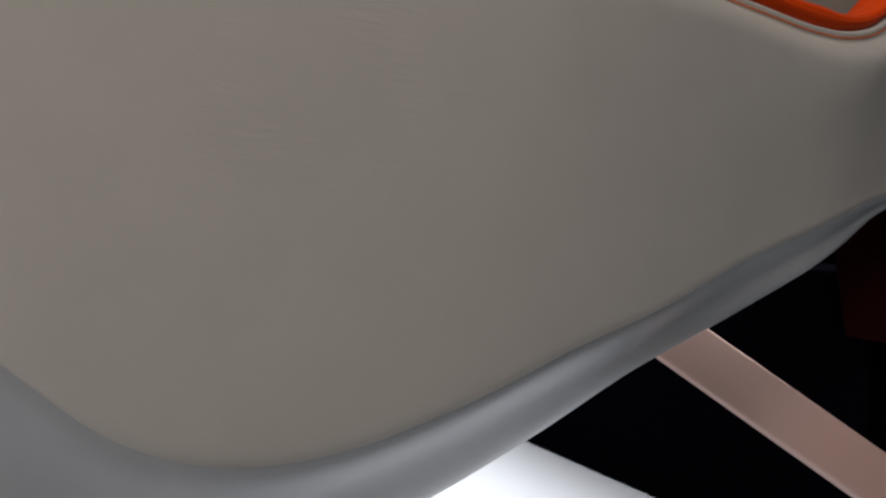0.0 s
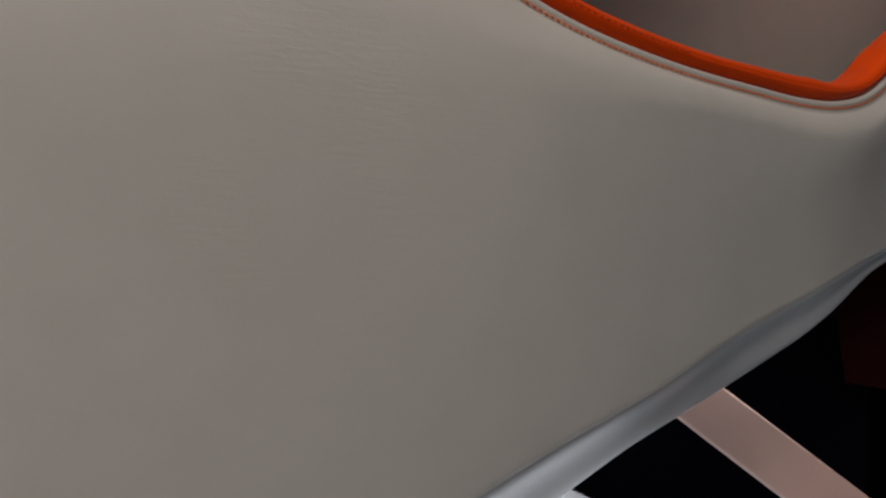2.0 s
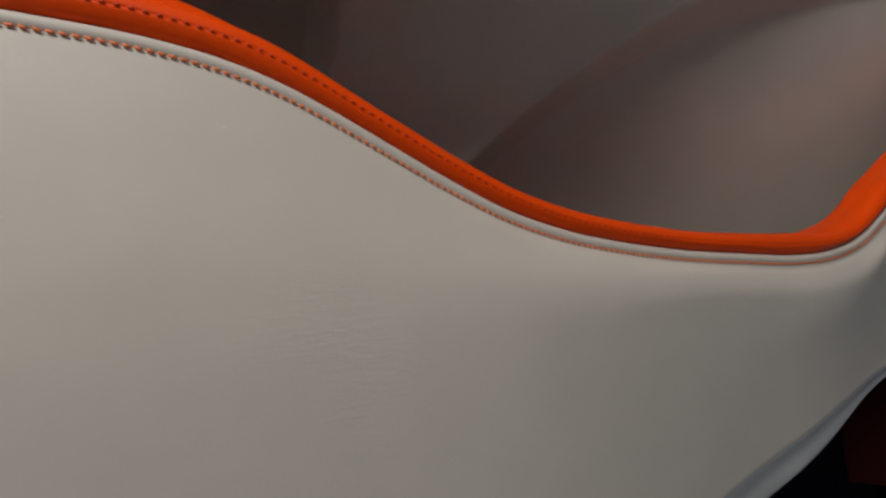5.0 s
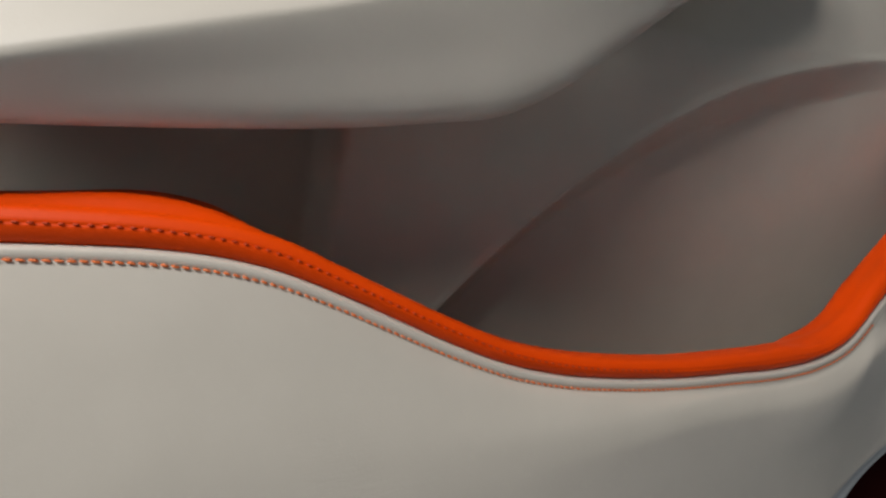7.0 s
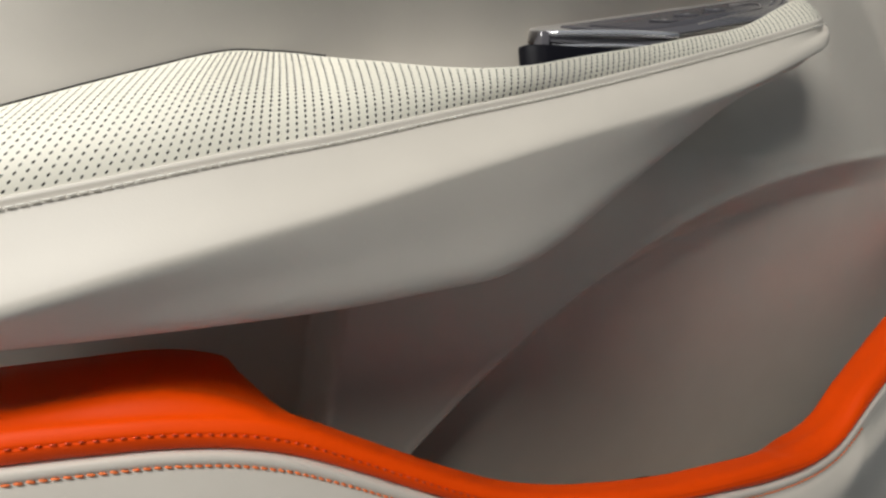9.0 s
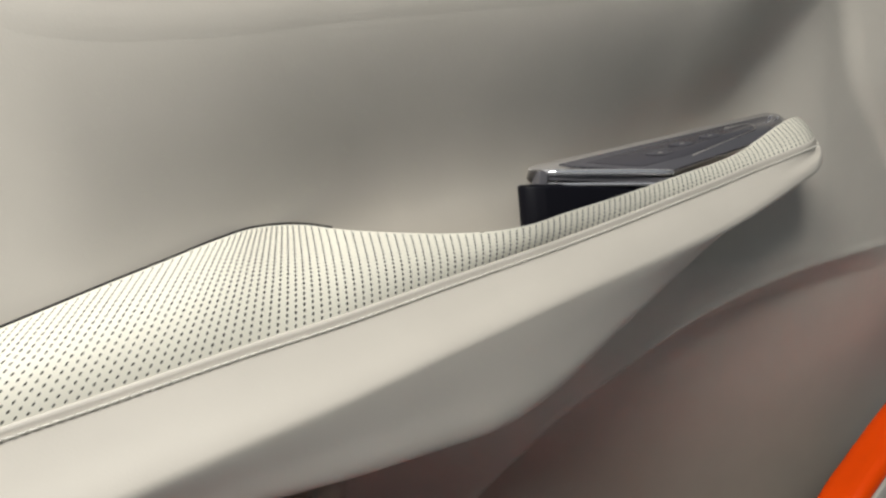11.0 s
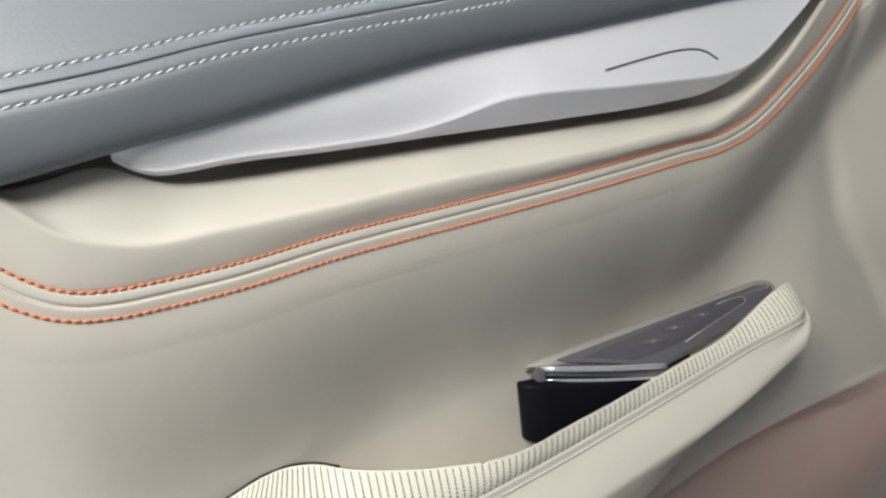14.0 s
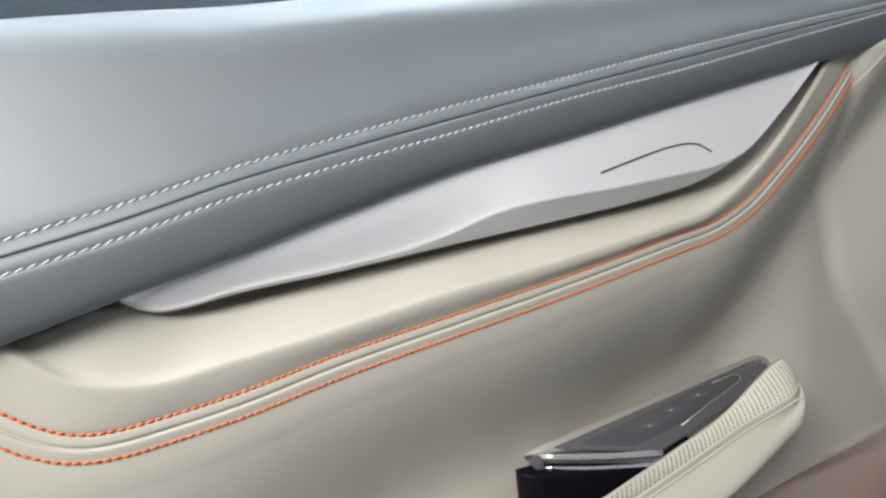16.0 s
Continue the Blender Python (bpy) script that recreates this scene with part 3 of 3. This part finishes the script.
part("clear_edge", prism([a, b, b + Vector((0.01, 0.012, 0)), a + Vector((0.006, 0.012, 0))], down * 0.0055, bevel=0.0008), smoke, switch, "smoked clear edge between the chrome bars")
part("end_clip", prism([A0.lerp(S0, 0.10) + Vector((0, -0.003, -0.002)), A0.lerp(S0, 0.16) + Vector((0, -0.003, -0.002)), A0.lerp(S0, 0.16) + Vector((0, 0.008, -0.002)), A0.lerp(S0, 0.10) + Vector((0, 0.008, -0.002))], down * 0.012, bevel=0.0014), smoke, switch, "small smoked end clip")
part("switch_body", prism([(0.2135, 0.298, 0.9045), (0.2135, 0.291, 0.9040), (0.2155, 0.287, 0.9035), (0.220, 0.283, 0.9030), (0.227, 0.2795, 0.9025), (0.322, 0.2525, 0.8975), (0.37, 0.2525, 0.908), (0.37, 0.270, 0.915)], (0.003, 0.0, -0.047), bevel=0.002), black, switch, "black plastic switch housing")

# ---------------------------------------------------------------- upper trim with the orange double seam
xs = stations(-0.36, 0.66, 0.003)
s = SEAM(xs)
q = np.maximum(LEDGE_FRONT(xs), s + 0.016)
w = np.maximum(LEDGE_BACK(xs) + 0.005 + 0.010 * np.exp(-(((xs + 0.052) / 0.022) ** 2)), s + 0.004)
sl = np.minimum(np.sqrt(1 + np.gradient(s, xs) ** 2), 1.9)
near = (0.40 + 0.60 * soft(-0.06, 0.03, xs)) * (1 - 0.85 * soft(0.36, 0.46, xs))
upper = [
    rail(xs, s + 0.0003, 0.0050),
    rail(xs, s + 0.0004 * sl, 0.0016),
    rail(xs, s + 0.0011 * sl, 0.0003),
    rail(xs, s + 0.0050 * sl, 0.0000),
    rail(xs, s + 0.0072 * sl, 0.0006),
    rail(xs, s + 0.0095 * sl, -0.0003),
    rail(xs, q - 0.006, -0.0038),
    rail(xs, q, -0.0042),
    rail(xs, q + 0.0032, -0.0014),
    rail(xs, q * 0.5 + w * 0.5, 0.0045 * near),
    rail(xs, w, 0.0120 * near),
    rail(xs, w + 0.0015, 0.020 * near),
    rail(xs, w + 0.004, 0.030 * near),
    rail(xs, w + 0.05, 0.046 * near),
]
upper_trim = part("upper_trim", grid_mesh(sweep(upper)), cream, door, "cream leather upper trim with orange double seam")
flange = [
    rail(xs, s + 0.0002, 0.0065),
    rail(xs, s - 0.0002 * sl, 0.0018),
    rail(xs, s - 0.0010 * sl, 0.0000),
    rail(xs, s - 0.0035 * sl, 0.0001),
    rail(xs, s - 0.0068 * sl, 0.0009),
    rail(xs, s - 0.0090 * sl, 0.0009),
    *[np.stack([xs, back(xs, s - k * sl) - 0.0004 + drop, s - k * sl], 1) for k, drop in ((0.013, 0), (0.018, 0), (0.025, 0.0002), (0.034, 0.0010), (0.04, 0.003))],
]
seam_flange = part("seam_flange", grid_mesh(sweep(flange)), cream, door)
xv = stations(-0.13, 0.59, 0.0025)
sv = SEAM(xv)
sk = np.minimum(np.sqrt(1 + np.gradient(sv, xv) ** 2), 1.9)
sew(upper_trim, rail(xv, sv + 0.0073 * sk, 0.0001), 0.0044, o_st, -6)
sew(seam_flange, rail(xv, sv - 0.0070 * sk, 0.0002), 0.0044, o_st, -6)

# ---------------------------------------------------------------- aluminium handle bar
xs = stations(-0.045, 0.519, 0.0025)
lo, cr = BAR_LOW(xs), BAR_CREASE(xs)
cr = np.maximum(cr, lo + 0.0008)
up = SILL_LOW(xs) + 0.012
up = np.maximum(up, cr + 0.004)
fat = soft(0.10, 0.22, xs)
bar = [
    rail(xs, lo + 0.006, 0.0200),
    rail(xs, lo + 0.0004, 0.0060),
    rail(xs, lo, 0.0038),
    rail(xs, lo + 0.0008, 0.0014 + 0.002 * fat),
    rail(xs, lo * 0.15 + cr * 0.85, 0.0005 - 0.0082 * fat),
    rail(xs, cr, 0.0002 - 0.0095 * fat),
    rail(xs, cr * 0.93 + up * 0.07, 0.0000 - 0.0090 * fat),
    rail(xs, cr * 0.5 + up * 0.5, -0.0048 - 0.0024 * fat),
    rail(xs, up, -0.0055),
]
handle = part("handle_bar", grid_mesh(sweep(bar)), alu, door, "brushed aluminium handle bar with an engraved line")
MARK = line([(0.263, 1.139), (0.301, 1.151), (0.336, 1.1605), (0.353, 1.163), (0.363, 1.1625), (0.377, 1.157)])
mx = stations(0.263, 0.377, 0.004)


def bar_depth(x, z):
    c, u = float(BAR_CREASE(x)), float(SILL_LOW(x)) + 0.012
    v = (z - c) / (u - c)
    return float(np.interp(v, [0, 0.07, 0.5, 1.0], [-0.0093, -0.0090, -0.0072, -0.0055]))


tube([(x, float(front(x)) + bar_depth(x, float(MARK(x))) - 0.0001, float(MARK(x))) for x in mx], 0.0007, alu_dark, "engraved_line", handle, "thin dark engraved line")

# ---------------------------------------------------------------- grey sill pad
xs = stations(-0.36, 0.72)
a, b, c, d = SILL_LOW(xs), SILL_STITCH_LOW(xs), SILL_STITCH_TOP(xs), SILL_TOP(xs)
m = (b + c) / 2
sill = [
    rail(xs, a + 0.010, 0.0180),
    rail(xs, a + 0.001, -0.0020),
    rail(xs, a, -0.0070),
    rail(xs, a + 0.003, -0.0108),
    rail(xs, a * 0.5 + b * 0.5, -0.0145),
    rail(xs, b - 0.002, -0.0154),
    rail(xs, b, -0.0145),
    rail(xs, b + 0.002, -0.0146),
    rail(xs, m - 0.0009, -0.0129),
    rail(xs, m, -0.0113),
    rail(xs, m + 0.0008, -0.0121),
    rail(xs, c - 0.002, -0.0095),
    rail(xs, c, -0.0078),
    rail(xs, c + 0.002, -0.0078),
    rail(xs, c * 0.65 + d * 0.35, 0.0070),
    rail(xs, c * 0.3 + d * 0.7, 0.0210),
    rail(xs, d - 0.018, 0.0330),
    rail(xs, d - 0.006, 0.0470),
    rail(xs, d, 0.0620),
    rail(xs, d + 0.001, 0.0810),
    rail(xs, d - 0.004, 0.1060),
]
sill_pad = part("sill_pad", grid_mesh(sweep(sill)), grey, door, "slate grey leather sill with white double stitching")
xv = stations(-0.13, 0.66, 0.003)
sew(sill_pad, rail(xv, SILL_STITCH_LOW(xv), -0.0147), 0.0054, w_st, -14)
sew(sill_pad, rail(xv, SILL_STITCH_TOP(xv), -0.0081), 0.0054, w_st, -14)

# outer skin of the door and its glass
bm = bmesh.new()
prof = [(0.20, 0.40), (0.23, 0.44), (0.50, 0.475), (0.80, 0.48), (1.05, 0.455), (1.20, 0.42), (1.30, 0.395), (1.33, 0.385)]
G = np.array([[(x, y - 0.05 * (x + 0.05), max(z, float(STRIP_LOW(x)) + 0.01 + 0.1 * z) + 0.11 * (x + 0.36) * (z > 1.1)) for x in np.linspace(-0.36, 0.78, 24)] for z, y in prof])
part("outer_skin", grid_mesh(G), shell_dark, door, "dark painted outer skin")
glass = bpy.data.materials.new("window_glass")
glass.use_nodes = True
gb = glass.node_tree.nodes["Principled BSDF"]
gb.inputs["Transmission Weight"].default_value = 1.0
gb.inputs["Roughness"].default_value = 0.02
gb.inputs["Base Color"].default_value = (0.75, 0.85, 0.95, 1)
gb.inputs["IOR"].default_value = 1.45
pane = part("window_glass", prism([(-0.36, 0.372, 1.15), (0.80, 0.315, 1.28), (0.80, 0.275, 1.75), (-0.36, 0.332, 1.75)], (0, 0.004, 0)), glass, door, "tinted window glass")
pane.visible_shadow = False

# ---------------------------------------------------------------- car body below and ahead of the door
car = door
# Near-black slab stands in for underbody shade; its edge follows the floor's shadow line
part("rocker", prism([(0.602, 1.10, 0.30), (0.651, 0.892, 0.30), (0.728, 0.60, 0.30), (0.80, 0.33, 0.30), (1.6, 0.33, 0.30), (1.6, 1.10, 0.30)], (0, 0, -0.445), bevel=0.006), shade_black, car, "near-black sill, underbody shade put into its colour")
# the pillar carries the same painted-in shade
part("pillar", box(0.86, 1.5, 0.44, 0.70, 0.31, 1.5, 0.03), shade_black, car)
bm = prism([(0.552, 0.48, 0.274), (0.706, 0.0, -0.026), (0.686, 0.018, -0.056), (0.534, 0.46, 0.191)], (0.02, 0.02, -0.012), bevel=0.003)
part("trim_strip", bm, pink_strip, car, "pale rose trim strip")
part("footwell_carpet", prism([(0.715, 0.325, 0.225), (1.10, 0.19, 0.14), (1.20, 0.25, 0.50), (0.74, 0.36, 0.37)], (0.03, 0.004, 0), bevel=0.001), carpet_red, car, "dark red carpet")

# ---------------------------------------------------------------- studio
ground = part("ground", box(-6, 6, -6, 6, -0.21, -0.15), floor_white)
tagged(ground, "white polished studio floor", "floor", kind="structure")
wall = part("backdrop", box(-6, 6, 3.0, 3.1, -0.15, 5), wall_blue)
tagged(wall, "dark blue-grey studio wall", "wall", kind="structure")
